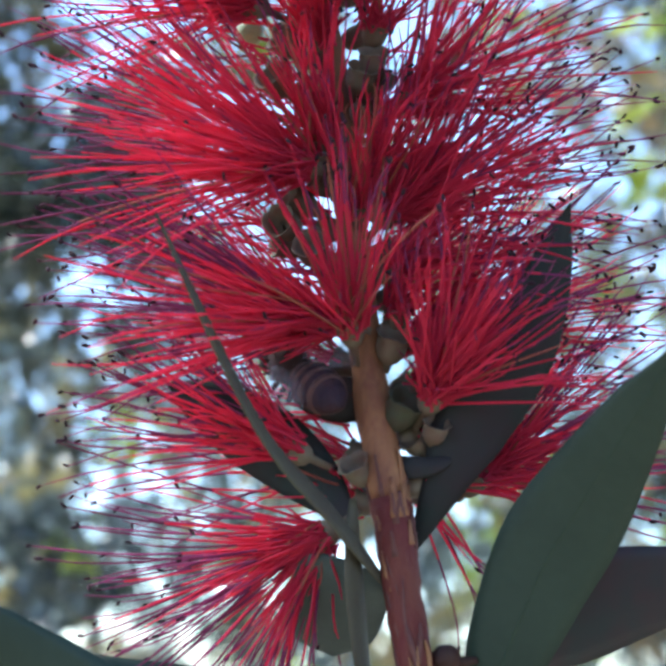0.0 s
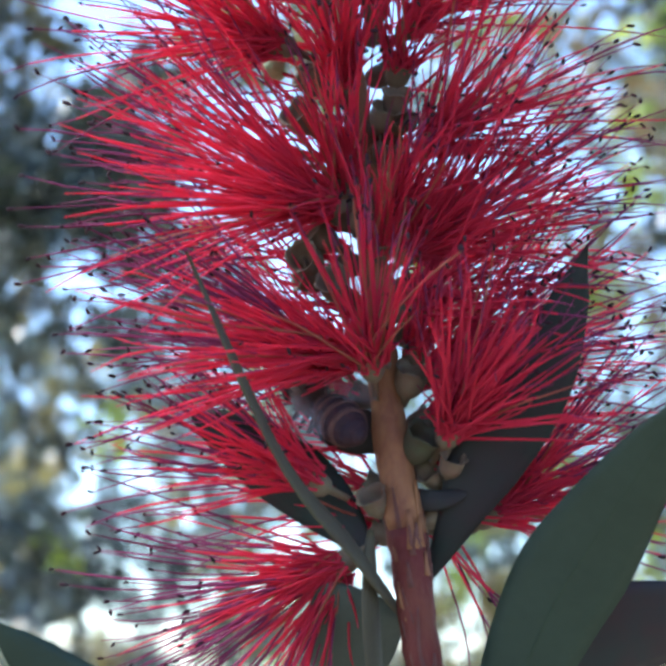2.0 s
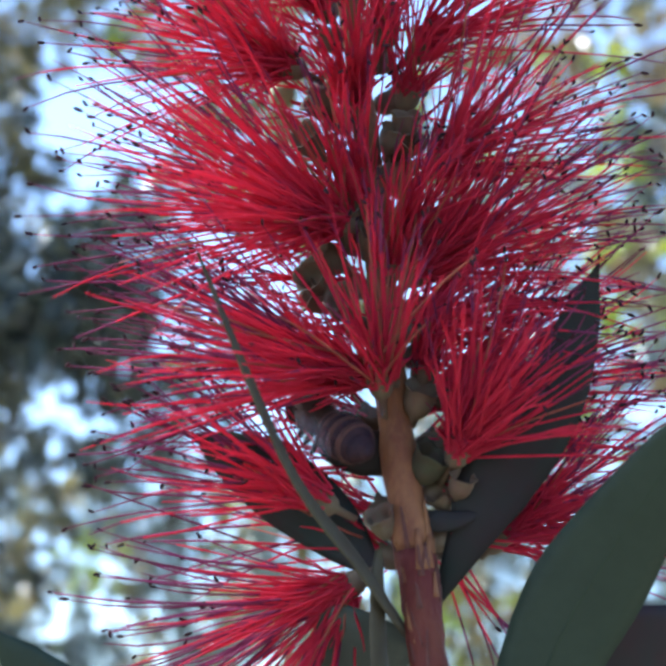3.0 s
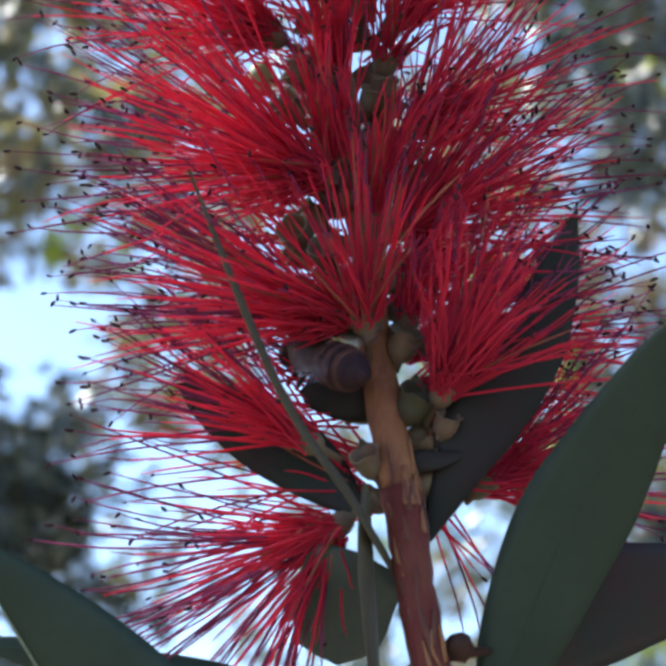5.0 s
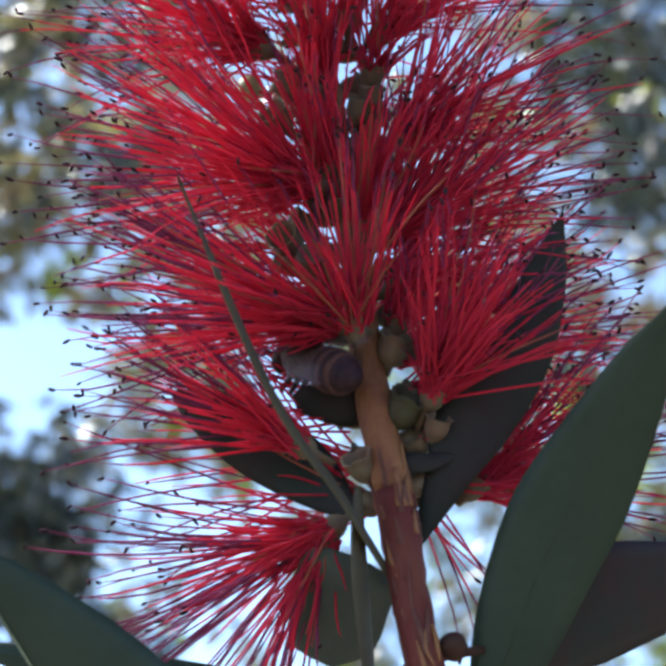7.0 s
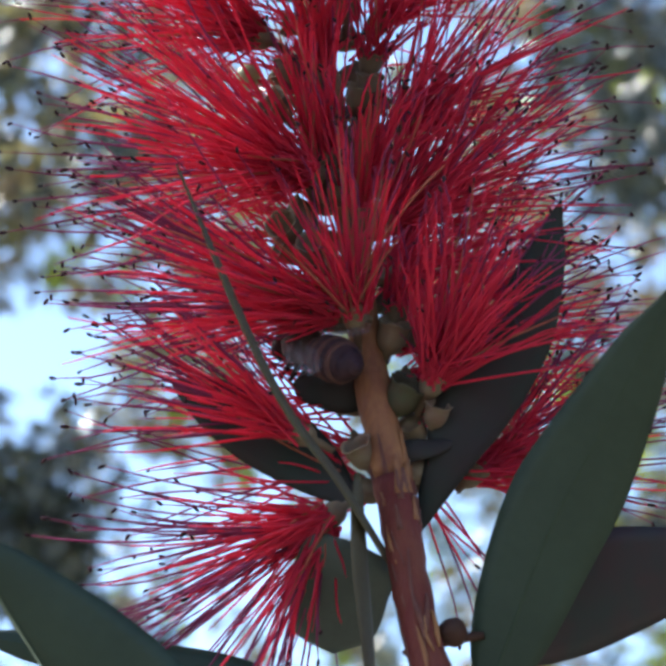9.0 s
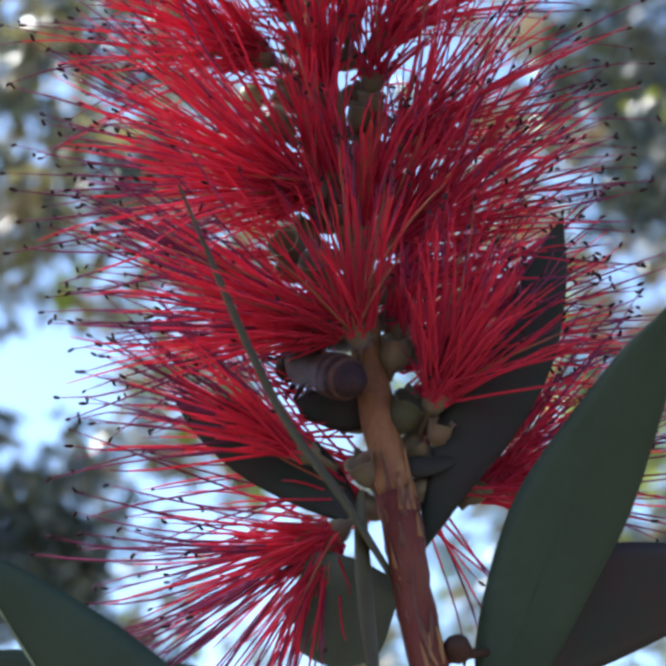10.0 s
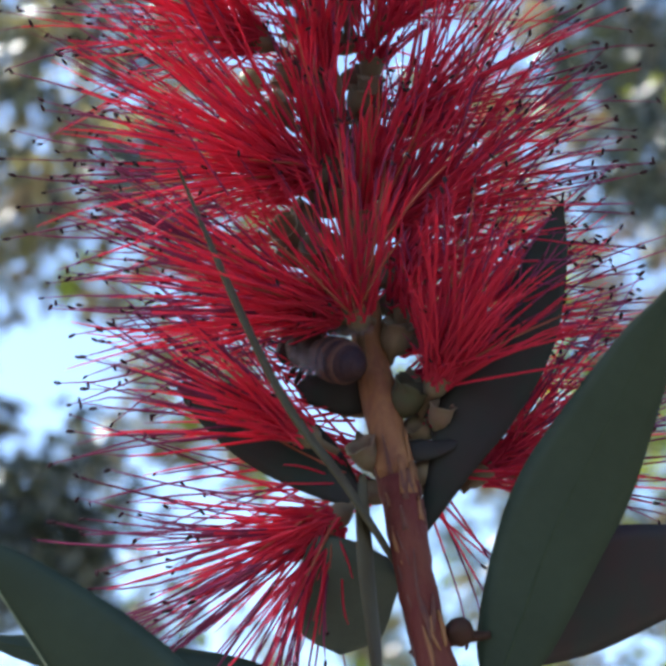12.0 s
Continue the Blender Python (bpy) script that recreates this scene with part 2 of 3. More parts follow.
def bark_strips():
    """Long strips of the paler bark that run down over the red."""
    rnd = random.Random(8)
    for i in range(12):
        y = rnd.uniform(-30, -20)
        a = rnd.uniform(2.2, 5.2)
        ln, wd = rnd.uniform(2.5, 6.5), rnd.uniform(0.10, 0.26)
        verts, faces = [], []
        for j in range(9):
            t = j / 8
            c, d, r = axis_at(y + ln * (t - 0.5))
            u, w = frame_of(d)
            b = a + 0.16 * math.sin(3 * t + i)
            o = u * math.cos(b) + w * math.sin(b)
            e = d.cross(o)
            ww = wd * math.sin(math.pi * (0.08 + 0.84 * t)) * MM
            p = c + o * (r * 1.0 + 0.00004)
            verts += [p - e * ww - o * 0.0002, p + e * ww - o * 0.0002, p + e * ww + o * 0.00012, p - e * ww + o * 0.00012]
        for j in range(8):
            q = 4 * j
            for k in range(4):
                faces.append((q + k, q + (k + 1) % 4, q + 4 + (k + 1) % 4, q + 4 + k))
        faces += [(3, 2, 1, 0), (32, 33, 34, 35)]
        part("bark_strip", (verts, faces, M_SEPAL if i % 3 else M_BARK), branch)


bark_flakes()
bark_strips()


def cup_data(origin, axis, size=1.0, seed=0, stalk=0.0, mat=None):
    """A hollow floret cup whose rim runs out into five rounded lobes."""
    prof = [(0.5, -0.4 - stalk, 0), (0.6, -0.4, 0), (1.25, 0.1, 0), (1.7, 1.0, 0), (1.85, 2.1, 0), (1.8, 2.7, 0.15), (2.0, 3.1, 0.55), (2.15, 3.35, 0.8), (2.0, 3.4, 0.8),
            (1.7, 3.0, 0.5), (1.5, 2.5, 0), (1.3, 1.6, 0), (0.6, 1.2, 0)]
    u, w = frame_of(axis)
    d = axis.normalized()
    verts, faces, sides = [], [], 25
    for r, h, lobe in prof:
        for j in range(sides):
            a = 2 * math.pi * j / sides
            bulge = abs(math.sin(2.5 * a)) ** 0.6 - 0.5
            k = size * MM * (1 + 0.04 * math.sin(3 * a + seed))
            verts.append(origin + d * (h + lobe * bulge * 0.45) * k + (u * math.cos(a) + w * math.sin(a)) * (r + 0.2 * lobe * bulge) * k)
    for i in range(len(prof) - 1):
        for j in range(sides):
            a, b = i * sides + j, i * sides + (j + 1) % sides
            faces.append((a, b, b + sides, a + sides))
    faces.append(tuple(reversed(range(sides))))
    faces.append(tuple((len(prof) - 1) * sides + j for j in range(sides)))
    return verts, faces, mat or M_CUP


def stamen_lines(origin, low, high, towards, count, length, seed, deep, full):
    """The lines of the stamens that fan out of a cup between two angles (degrees, from the right, anticlockwise for the viewer)."""
    rnd = random.Random(seed)
    mid = radians((low + high) / 2)
    mean = Vector((math.cos(mid), math.sin(mid), towards)).normalized()
    lines = []
    inner = int(count * full)
    for i in range(count + inner):
        s = (i * 0.618034 + 0.4 * rnd.random()) % 1
        stub = i >= count + inner * 0.55
        wide = 16 if stub else 0
        a = radians(low - wide + (high - low + 2 * wide) * s + rnd.gauss(0, 8))
        aim = Vector((math.cos(a), math.sin(a), towards + max(-1.3, min(1.5, rnd.gauss(0, deep))))).normalized()
        ln = length * (rnd.uniform(0.14, 0.26) if stub else rnd.uniform(0.3, 0.75) if i >= count else rnd.uniform(0.84, 1.12) if rnd.random() > 0.13 else rnd.uniform(0.5, 0.85)) * MM
        u, w = frame_of(mean)
        b = rnd.uniform(0, 6.28)
        p0 = origin + (u * math.cos(b) + w * math.sin(b)) * rnd.uniform(0.4, 1.6) * MM + mean * rnd.uniform(-0.6, 0.6) * MM
        sway = Vector((rnd.gauss(0, 1), rnd.gauss(0, 1), rnd.gauss(0, 1))) * ln * 0.045
        bow = rnd.uniform(0.0, 0.06)
        hook = Vector((rnd.gauss(0, 1), rnd.gauss(0, 1), rnd.gauss(0, 1))) * 0.35 * MM
        pts = []
        for k in range(8):
            t = k / 7
            pts.append(p0 + mean * ln * bow * math.sin(t * math.pi) + aim * ln * t + sway * math.sin(t * 2.6) * t + hook * max(0, t - 0.8) * 5)
        r0 = rnd.uniform(0.12, 0.165)
        lines.append((pts, [(r0 * (1 - 0.48 * (k / 7) ** 0.8) * (0.5 if k == 7 else 1)) * MM for k in range(8)]))
    return lines


def anther(p, d, rnd, verts, faces):
    t = (d + Vector((rnd.gauss(0, 0.7), rnd.gauss(0, 0.7), rnd.gauss(0, 0.7)))).normalized()
    u, w = frame_of(t)
    s = rnd.uniform(0.8, 1.2)
    blob(p + t * 0.0002, (0.16 * s * MM, 0.18 * s * MM, 0.40 * s * MM), Matrix((u, w, t)).transposed(), 4, 6, verts, faces)


def stamen_mesh(lines, seed, aged, backlit):
    """Crimson filaments, with a dark anther on each that has not shed it, in one mesh; purple ends put their dark look
    against the sky into the colour.
    aged: the share of filaments that have faded; backlit: 1 where the purple reaches far down, 2 where it takes the
    outer half, 0 where only the end."""
    rnd = random.Random(seed)
    verts, faces, kinds = [], [], []
    for pts, radii in lines:
        tube(pts, radii, 4, verts, faces, False)
        reach = pts[-1] - pts[0]
        # long stamens lying across the view get most of the painted backlight
        side_on = reach.length > 0.0125 and abs(reach.normalized().z) < 0.45
        plain = 4 * rnd.choice((2, 3, 3, 4) if side_on and backlit == 1 else (4, 5, 5, 6) if side_on and backlit == 2 else (5, 5, 6, 7) if side_on else (7, 7, 6))
        tan = rnd.random() < aged
        kinds += [(3 if tan else 0) if k < plain else 2 for k in range(len(faces) - len(kinds))]
        if rnd.random() < (0.12 if side_on else 0.9):
            continue
        anther(pts[-1], (pts[-1] - pts[-2]).normalized(), rnd, verts, faces)
        kinds += [1] * (len(faces) - len(kinds))
    me = mesh_of("stamen", verts, faces, M_FILAMENT)
    for m in (M_ANTHER, M_FILAMENT_BACKLIT, M_FILAMENT_TAN):
        me.materials.append(m)
    me.polygons.foreach_set("material_index", kinds)
    return me


def grow(core, low, high, towards, count, length, seed, single, deep, full, aged, backlit):
    """A cup whose stamens leave it at core (mm), each a mesh of its own if single."""
    mid = radians((low + high) / 2)
    aim = Vector((math.cos(mid), math.sin(mid), towards)).normalized()
    cup = part("floret", cup_data(mm(*core) - aim * 1.6 * MM, aim, 0.66, seed, 3.0), branch, "olive-brown cup with crimson stamens")
    lines = stamen_lines(mm(*core), low, high, towards, count, length, seed, deep, full)
    for k, one in enumerate([[ln] for ln in lines] if single else [lines]):
        ob = new("stamen" if single else "stamen_tuft", stamen_mesh(one, seed * 97 + k, aged, backlit))
        ob.parent = cup
        if not single:
            tagged(ob, "tuft of crimson stamens with dark anthers", kind="stuff")


# florets: where the stamens leave the cup (mm), the fan's two angles, its lean towards the viewer, number and length
FLORETS = [((2.4, 0.4, 1.5), 66, 128, 0.3, 56, 17, 0.7), ((9.7, -5.8, 2.0), 24, 106, 0.3, 84, 18, 0.5), ((0.0, -18.3, 3.5), 168, 262, 0.05, 84, 24, 0.3),
           ((-1.8, 13.9, -6), 130, 196, 0.25, 125, 27, 0.75), ((0.4, 0.6, 0), 139, 191, 0.2, 125, 25, 0.75), ((-2.8, -10.4, 3.2), 124, 176, 0.2, 52, 21, 0.6),
           ((14.0, -14.5, -2), -12, 66, -0.3, 74, 23, 0.35), ((-7.2, 28.2, -13), 112, 198, 0.3, 72, 24, 0.8),
           ((5.9, 9.2, -8), 8, 84, 0.05, 88, 24, 0.45), ((7.4, 19.2, -10.5), 2, 78, 0.05, 54, 24, 0.7), ((5.6, 30.0, -14), 6, 72, 0.14, 36, 24, 0.7),
           ((-0.8, 25.0, -12), 68, 122, 0.4, 56, 16, 0.7), ((-1.2, 14.6, -6.5), 80, 112, 0.4, 14, 13, 0.5), ((3.0, 10.0, -5.5), 72, 106, 0.4, 30, 14, 0.5),
           ((-4.0, 34, -16), 90, 150, 0.3, 60, 20, 0.7), ((1.5, 38, -18), 40, 115, 0.3, 80, 20, 0.7), ((-7, 41, -20), 100, 190, 0.1, 80, 23, 0.7),
           ((4, 43, -21), 5, 85, 0.1, 60, 23, 0.7), ((-3, 50, -25), 30, 150, 0.1, 70, 20, 0.7), ((8.5, -15.5, -1), -72, -36, 0.0, 9, 18, 0.2), ((6.4, 0.6, -3.0), 48, 108, 0.1, 24, 9, 0.6),
           ((-0.2, 16.0, -7.5), 84, 116, 0.3, 40, 14, 0.5), ((4.2, 13.0, -7), 46, 90, 0.1, 30, 13, 0.5),
           ((4.4, 25.8, -13), 42, 108, 0.25, 28, 15, 0.6), ((2.0, 31.5, -15), 60, 112, 0.2, 26, 15, 0.6),
           ((8.6, -2.0, -5.0), -2, 58, -0.4, 52, 25, 0.2), ((6.2, 4.2, -5.5), 0, 70, -0.1, 36, 20, 0.5)]
for i, (core, low, high, towards, count, length, deep) in enumerate(FLORETS):
    grow(core, low, high, towards, int(count * 0.85), length, 100 + i, i < 2, deep, 1.2 if i == 5 else 1.6 if count > 20 else 0, 0.22 if i in (0, 12, 13) else 0.08 if 20 < i < 25 else 0.015, 1 if i in (2, 4, 5, 6, 19) else 2 if i in (3, 7, 8, 9, 10, 16, 17, 23, 25, 26) else 0)
# florets on the far side of the spike, in two rows
for i in range(17):
    y = -16 + 3.9 * i
    c, d, r = axis_at(y)
    for side in (0, 1):
        y2 = y + 1.9 * side
        core = (c.x * 1000 + (2.6 if side else -2.6), y2, c.z * 1000 - 3.2)
        low, high = (-10, 52) if side else (132, (206 if y < -8 else 194))
        grow(core, low, high, -0.6 if side and y < -8 else -0.35, (20 if y < 3 else 9) if side and y < 18 else 17 if y < 18 else 3 if side else 9, 25, 150 + 2 * i + side, False, 0.4, 0.2, 0.02, 0 if side else int(y < 30))


def cup_alone(p, axis, size, seed, dark=False):
    part("old_cup", cup_data(mm(*p), Vector(axis), size, seed, 1.2, M_CUP_DARK if dark else M_CUP), branch,
         "dark green seed cup" if dark else "open olive-brown seed cup")


for p, axis in (((2.6, 20.4, -10.5), (0.3, 0.9, 0.3)), ((4.0, 21.6, -11.5), (0.1, 0.9, 0.2)), ((-3.4, 24.0, -14.5), (-0.3, 0.9, 0.2))):
    cup_alone(p, axis, 0.7, 31)
cup_alone((6.2, -8.8, 0.6), (0.5, 1, 0.3), 0.9, 1, True)
cup_alone((8.6, -11.4, 0.4), (-0.55, 0.9, 0.45), 0.55, 6)
cup_alone((3.6, -13.6, 2.4), (-0.45, 0.8, 0.3), 0.72, 2)
cup_alone((9.6, -10.0, 1.6), (0.25, 1, 0.3), 0.62, 4)
cup_alone((12.6, -15.6, -0.4), (0.62, 0.7, -0.1), 0.62, 5)
# bare cups whose stamens have dropped
for i, (p, axis) in enumerate([((-3.2, 7.6, -7.5), (-0.5, 0.5, 0.7)), ((-0.9, 5.2, -5.5), (-0.2, 0.7, 0.6)), ((0.9, 11.2, -8.2), (0.3, 0.7, 0.6)),
                               ((-4.2, 20.0, -14.0), (-0.5, 0.6, 0.5)), ((3.4, 20.0, -12.5), (0.5, 0.6, 0.6)),
                               ((-1.6, 9.2, -9.5), (-0.8, 0.5, 0.2)), ((-2.4, 6.0, -8.0), (-0.9, 0.3, 0.3)), ((-0.6, 11.6, -10.0), (-0.3, 0.8, 0.5)),
                               ((-3.0, 23.6, -16.0), (-0.7, 0.6, 0.3)), ((2.6, 17.2, -12.0), (0.5, 0.7, 0.4)), ((5.6, -3.2, -1.2), (0.25, 0.95, 0.2))]):
    cup_alone(p, axis, 0.8, 10 + i)
v, f = blob(mm(-8.2, 25.2, -21.5), (1.5 * MM, 1.5 * MM, 1.4 * MM))
part("round_bud", (v, f, M_BUD), branch, "pale green round bud")
v, f = blob(mm(10.8, -27.5, 9.5), (1.3 * MM, 1.35 * MM, 1.2 * MM), None, 9, 14)
for i, p in enumerate(v):
    v[i] = p + Vector((noise.noise(p * 700), noise.noise(p * 700 + Vector((3, 0, 0))), 0)) * 0.00035
tube(spline([mm(7.2, -30.0, 10.0), mm(8.6, -28.6, 9.7), mm(10.4, -28.2, 9.3), mm(13.6, -28.0, 8.8)], 9), [(1.2 - 0.095 * i) * MM for i in range(10)], 10, v, f)
part("leaf_node", (v, f, M_LEAF_RED), branch, "red-brown knob on the stem")


# ---- leaves ----
def leaf_data(line, half, face, mat, thick=0.32, fold=0.12, pointed=1.0, belly=0.72, seed=0):
    """A lance-shaped leaf along line (mm), half its width, with the side called face turned to the viewer."""
    rnd = random.Random(seed)
    n, m = 22, 6
    pts = spline([mm(*p) for p in line], n)
    top, low = [], []
    for i, p in enumerate(pts):
        t = i / n
        d = (pts[min(i + 1, n)] - pts[max(i - 1, 0)]).normalized()
        s = d.cross(Vector(face)).normalized()
        nn = s.cross(d).normalized()
        w = half * (math.sin(math.pi * min(1, t ** belly)) ** (0.75 * pointed)) + 0.18
        w *= (1 + 0.03 * math.sin(9 * t + seed)) * min(1, 0.35 + 9 * (1 - t))
        tip = min(1, 0.2 + 6 * (1 - t))
        for j in range(m + 1):
            q = 2 * j / m - 1
            h = fold * abs(q) * w + 0.10 * math.sin(5 * t + q * 2 + seed) * abs(q)
            e = (1 - 0.7 * abs(q) ** 3) * thick * 0.5 * tip
            b = p + s * q * w * MM - nn * h * MM
            top.append(b + nn * e * MM)
            low.append(b - nn * e * MM)
    verts = top + low
    k = len(top)
    faces = []
    for i in range(n):
        for j in range(m):
            a = i * (m + 1) + j
            faces += [(a, a + 1, a + m + 2, a + m + 1), (k + a + m + 1, k + a + m + 2, k + a + 1, k + a)]
        for j in (0, m):
            a = i * (m + 1) + j
            faces.append((a, a + m + 1, k + a + m + 1, k + a) if j == 0 else (a, k + a, k + a + m + 1, a + m + 1))
    faces += [tuple(range(m + 1)) + tuple(k + j for j in reversed(range(m + 1))),
              tuple(n * (m + 1) + j for j in reversed(range(m + 1))) + tuple(k + n * (m + 1) + j for j in range(m + 1))]
    return (verts, faces, mat), pts


def leaf(line, half, face, mat, label, rib=M_RIB, rim=None, seed=0, **kw):
    data, pts = leaf_data(line, half, face, mat, seed=seed, **kw)
    ob = part("leaf", data, branch, label)
    if rib:
        d = (pts[-1] - pts[0]).normalized()
        s = d.cross(Vector(face)).normalized()
        nn = s.cross(d).normalized()
        v, f = tube([p + nn * 0.13 * MM for p in pts[:-1]], [(0.17 - 0.11 * i / 21) * MM for i in range(22)], 6)
        part("midrib", (v, f, rib), ob, "paler midrib")
    # a thin pale tube stands for the light that catches the edge
    if rim:
        edge = [data[0][7 * i] for i in range(1, 23)]
        v, f = tube(edge, [(0.13 - 0.003 * i + 0.015 * math.sin(2.7 * i)) * MM for i in range(22)], 6)
        part("leaf_edge", (v, f, rim), ob, "pale tube standing for light along the edge")
    return ob


leaf([(13.7, -33.5, 9.5), (15.4, -29, 9.3), (19.0, -19.1, 10), (22.8, -11.0, 12), (29.2, 3.4, 18)], 4.65, (-0.15, 0.1, 1), M_LEAF, "large dark green lance-shaped leaf", belly=1.18, seed=1)
leaf([(12.8, -28.6, 8), (18, -26.9, 5), (27, -24.1, 4), (42, -21.4, 2)], 5.5, (0.05, -0.15, 1), M_LEAF_BLUSH, "broad dark leaf tinged with red", rib=None, belly=0.95, seed=2)
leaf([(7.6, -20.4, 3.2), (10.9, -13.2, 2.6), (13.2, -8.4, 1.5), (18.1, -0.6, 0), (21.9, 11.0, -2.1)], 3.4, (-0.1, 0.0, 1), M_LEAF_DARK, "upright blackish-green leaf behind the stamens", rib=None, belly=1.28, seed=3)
leaf([(5.5, -22.0, 6.4), (3.4, -18.4, 7.4), (0.8, -14.0, 9.2), (-5.0, -5.2, 12.5), (-12.8, 12.8, 13.6)], 1.6, (1, 0.45, 0.05), M_LEAF_GREY, "narrow grey-green leaf seen edge on", seed=4, thick=0.6, rib=None, belly=1.05)
leaf([(2.6, -14.0, 6), (3.0, -22, 8), (3.8, -32, 9.5), (4.2, -46, 9.5)], 1.6, (1, 0.0, 0.35), M_LEAF_GREY, "hanging narrow leaf seen edge on", rib=None, seed=5, thick=0.6)
leaf([(2.6, -20.4, 5), (1.8, -22.4, 5), (0.9, -26, 3.5), (0.4, -31.0, 1.5)], 4.5, (0.0, -0.3, 1), M_LEAF_PALE, "short rounded green leaf hanging down", seed=6, pointed=0.36, belly=1.0, rib=None)
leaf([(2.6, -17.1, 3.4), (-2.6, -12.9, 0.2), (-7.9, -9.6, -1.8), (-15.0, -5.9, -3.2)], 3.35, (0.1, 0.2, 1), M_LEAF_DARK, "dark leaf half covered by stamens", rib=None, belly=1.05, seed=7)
leaf([(-3, -52, 17), (-11, -38.5, 18.5), (-18.3, -28.3, 20), (-29.3, -17.0, 20.8)], 5.1, (0.1, 0.1, 1), M_LEAF, "broad dark green leaf with its lit edge painted pale", seed=8, rib=None, rim=M_EDGE_LIT)
leaf([(4, -39.5, 6), (-4.3, -35.3, 8), (-13.5, -31.6, 9), (-33.0, -27.6, 8)], 3.3, (0.1, 0.2, 1), M_LEAF, "dark green leaf below the spike", seed=9)
leaf([(4.2, -6.6, -1.5), (2.0, -6.9, -1), (-0.5, -6.8, -1), (-3.4, -6.4, -2)], 1.9, (0, 0.1, 1), M_LEAF_DARK, "small dark bract behind the bee", rib=None, seed=10, pointed=0.5)

leaf([(6.2, -11.8, 2.0), (7.6, -12.1, 2.8), (9.4, -12.0, 2.8), (11.4, -11.4, 2.4)], 0.8, (0, 0.5, 1), M_LEAF_DARK, "small dark green bract beside the stem", rib=None, seed=11, pointed=0.6)

leaf([(1.4, -0.2, -1.6), (-1.2, 0.5, -1.4), (-3.6, 1.2, -1.0), (-6.0, 1.8, -0.6)], 0.95, (0, 0.2, 1), M_LEAF_DARK, "small dark bract above the bee", rib=None, seed=12)


# ---- the bee ----
def bee():
    root = new("bee")
    tagged(root, "dark banded bee clinging head first among the stamens", "bee")
    # its own space: x from head to tail
    segs = [(0.0, 0.8), (0.7, 1.5), (2.0, 1.95), (3.3, 2.05), (4.6, 1.9), (5.8, 1.5), (6.7, 0.9), (7.2, 0.3)]
    for i in range(len(segs) - 1):
        (x0, r0), (x1, r1) = segs[i], segs[i + 1]
        prof = [(r0 * 0.97, x0), (r0 * 1.02, x0 + 0.08), ((r0 + r1) / 2 * 1.03, (x0 + x1) / 2), (r1 * 1.04, x1 - 0.05), (r1 * 0.96, x1 + 0.02)]
        v, f = lathe([(r * MM, h * MM) for r, h in prof], Vector(), Vector((1, 0, 0)), 20)
        part("abdomen_segment", (v, f, M_BEE_DARK), root, "dark abdomen segment")
        if i < 5:
            ring = [(r0 * 1.03, x0 + 0.02), (r0 * 1.09, x0 + 0.12), (r0 * 1.08 + (r1 - r0) * 0.3, x0 + 0.5), (r0 + (r1 - r0) * 0.34, x0 + 0.56)]
            v, f = lathe([(r * MM, h * MM) for r, h in ring], Vector(), Vector((1, 0, 0)), 20)
            part("hair_band", (v, f, M_BEE_BAND), root, "brown hair band")
    v, f = blob(mm(-2.0, 0, 0.3), (2.1 * MM, 1.9 * MM, 1.9 * MM), None, 10, 16)
    for i, p in enumerate(v):
        v[i] = p * (1 + 0.06 * noise.noise(p * 2500))
    part("thorax", (v, f, M_BEE_FUR), root, "fuzzy brown thorax")
    rnd = random.Random(77)
    hv, hf = [], []
    for _ in range(420):
        n = Vector((rnd.gauss(0, 1), rnd.gauss(0, 1), rnd.gauss(0, 1))).normalized()
        on_thorax = rnd.random() < 0.6
        p = mm(-2.0, 0, 0.3) + n * 1.9 * MM if on_thorax else mm(rnd.choice((0.9, 2.2, 3.5, 4.8)), 0, 0)
        if not on_thorax:
            n = Vector((0.45, n.y, n.z)).normalized()
            p += Vector((0, n.y, n.z)).normalized() * 1.9 * MM
        tube([p, p + n * 0.2 * MM, p + n * 0.4 * MM + Vector((0.1, 0, 0)) * MM], [0.05 * MM, 0.035 * MM, 0.01 * MM], 3, hv, hf, False)
    tagged(part("fur", (hv, hf, M_BEE_FUR), root, "short brown hairs"), kind="stuff")
    v, f = blob(mm(-5.0, 0, -0.6), (1.2 * MM, 1.8 * MM, 1.6 * MM), None, 8, 14)
    part("head", (v, f, M_BEE_DARK), root, "dark head")
    for s in (-1, 1):
        for k, (ln, wd, up) in enumerate(((8.6, 1.5, 2.2), (6.2, 1.2, 1.6))):
            verts, faces = [], []
            for i in range(9):
                t = i / 8
                w = wd * math.sin(math.pi * min(1, 0.06 + t * 0.9) ** 1.3) + 0.1
                c = Vector((-1.6 + ln * t * 0.9, s * (1.5 + ln * 0.2 * t), up - 0.6 * t))
                for e in (0.03, -0.03):
                    verts += [(c + Vector((0, -w, e))) * MM, (c + Vector((0, w, e))) * MM]
            for i in range(8):
                q = 4 * i
                faces += [(q, q + 1, q + 5, q + 4), (q + 6, q + 7, q + 3, q + 2), (q, q + 4, q + 6, q + 2), (q + 1, q + 3, q + 7, q + 5)]
            part("wing", (verts, faces, M_WING), root, "clear greyish wing")
        for k in range(3):
            x = -3.2 + k * 1.2
            pts = [mm(x, s * 1.0, -1.2), mm(x + 0.2 * k - 0.4, s * 1.9, -1.8), mm(x + 0.4 * k - 1.4, s * 2.3, -2.6), mm(x + 0.4 * k - 2.4, s * 1.9, -3.4)]
            v, f = tube(spline(pts, 9), [0.34 * MM - 0.02 * MM * i for i in range(10)], 6)
            part("leg", (v, f, M_BEE_DARK), root)
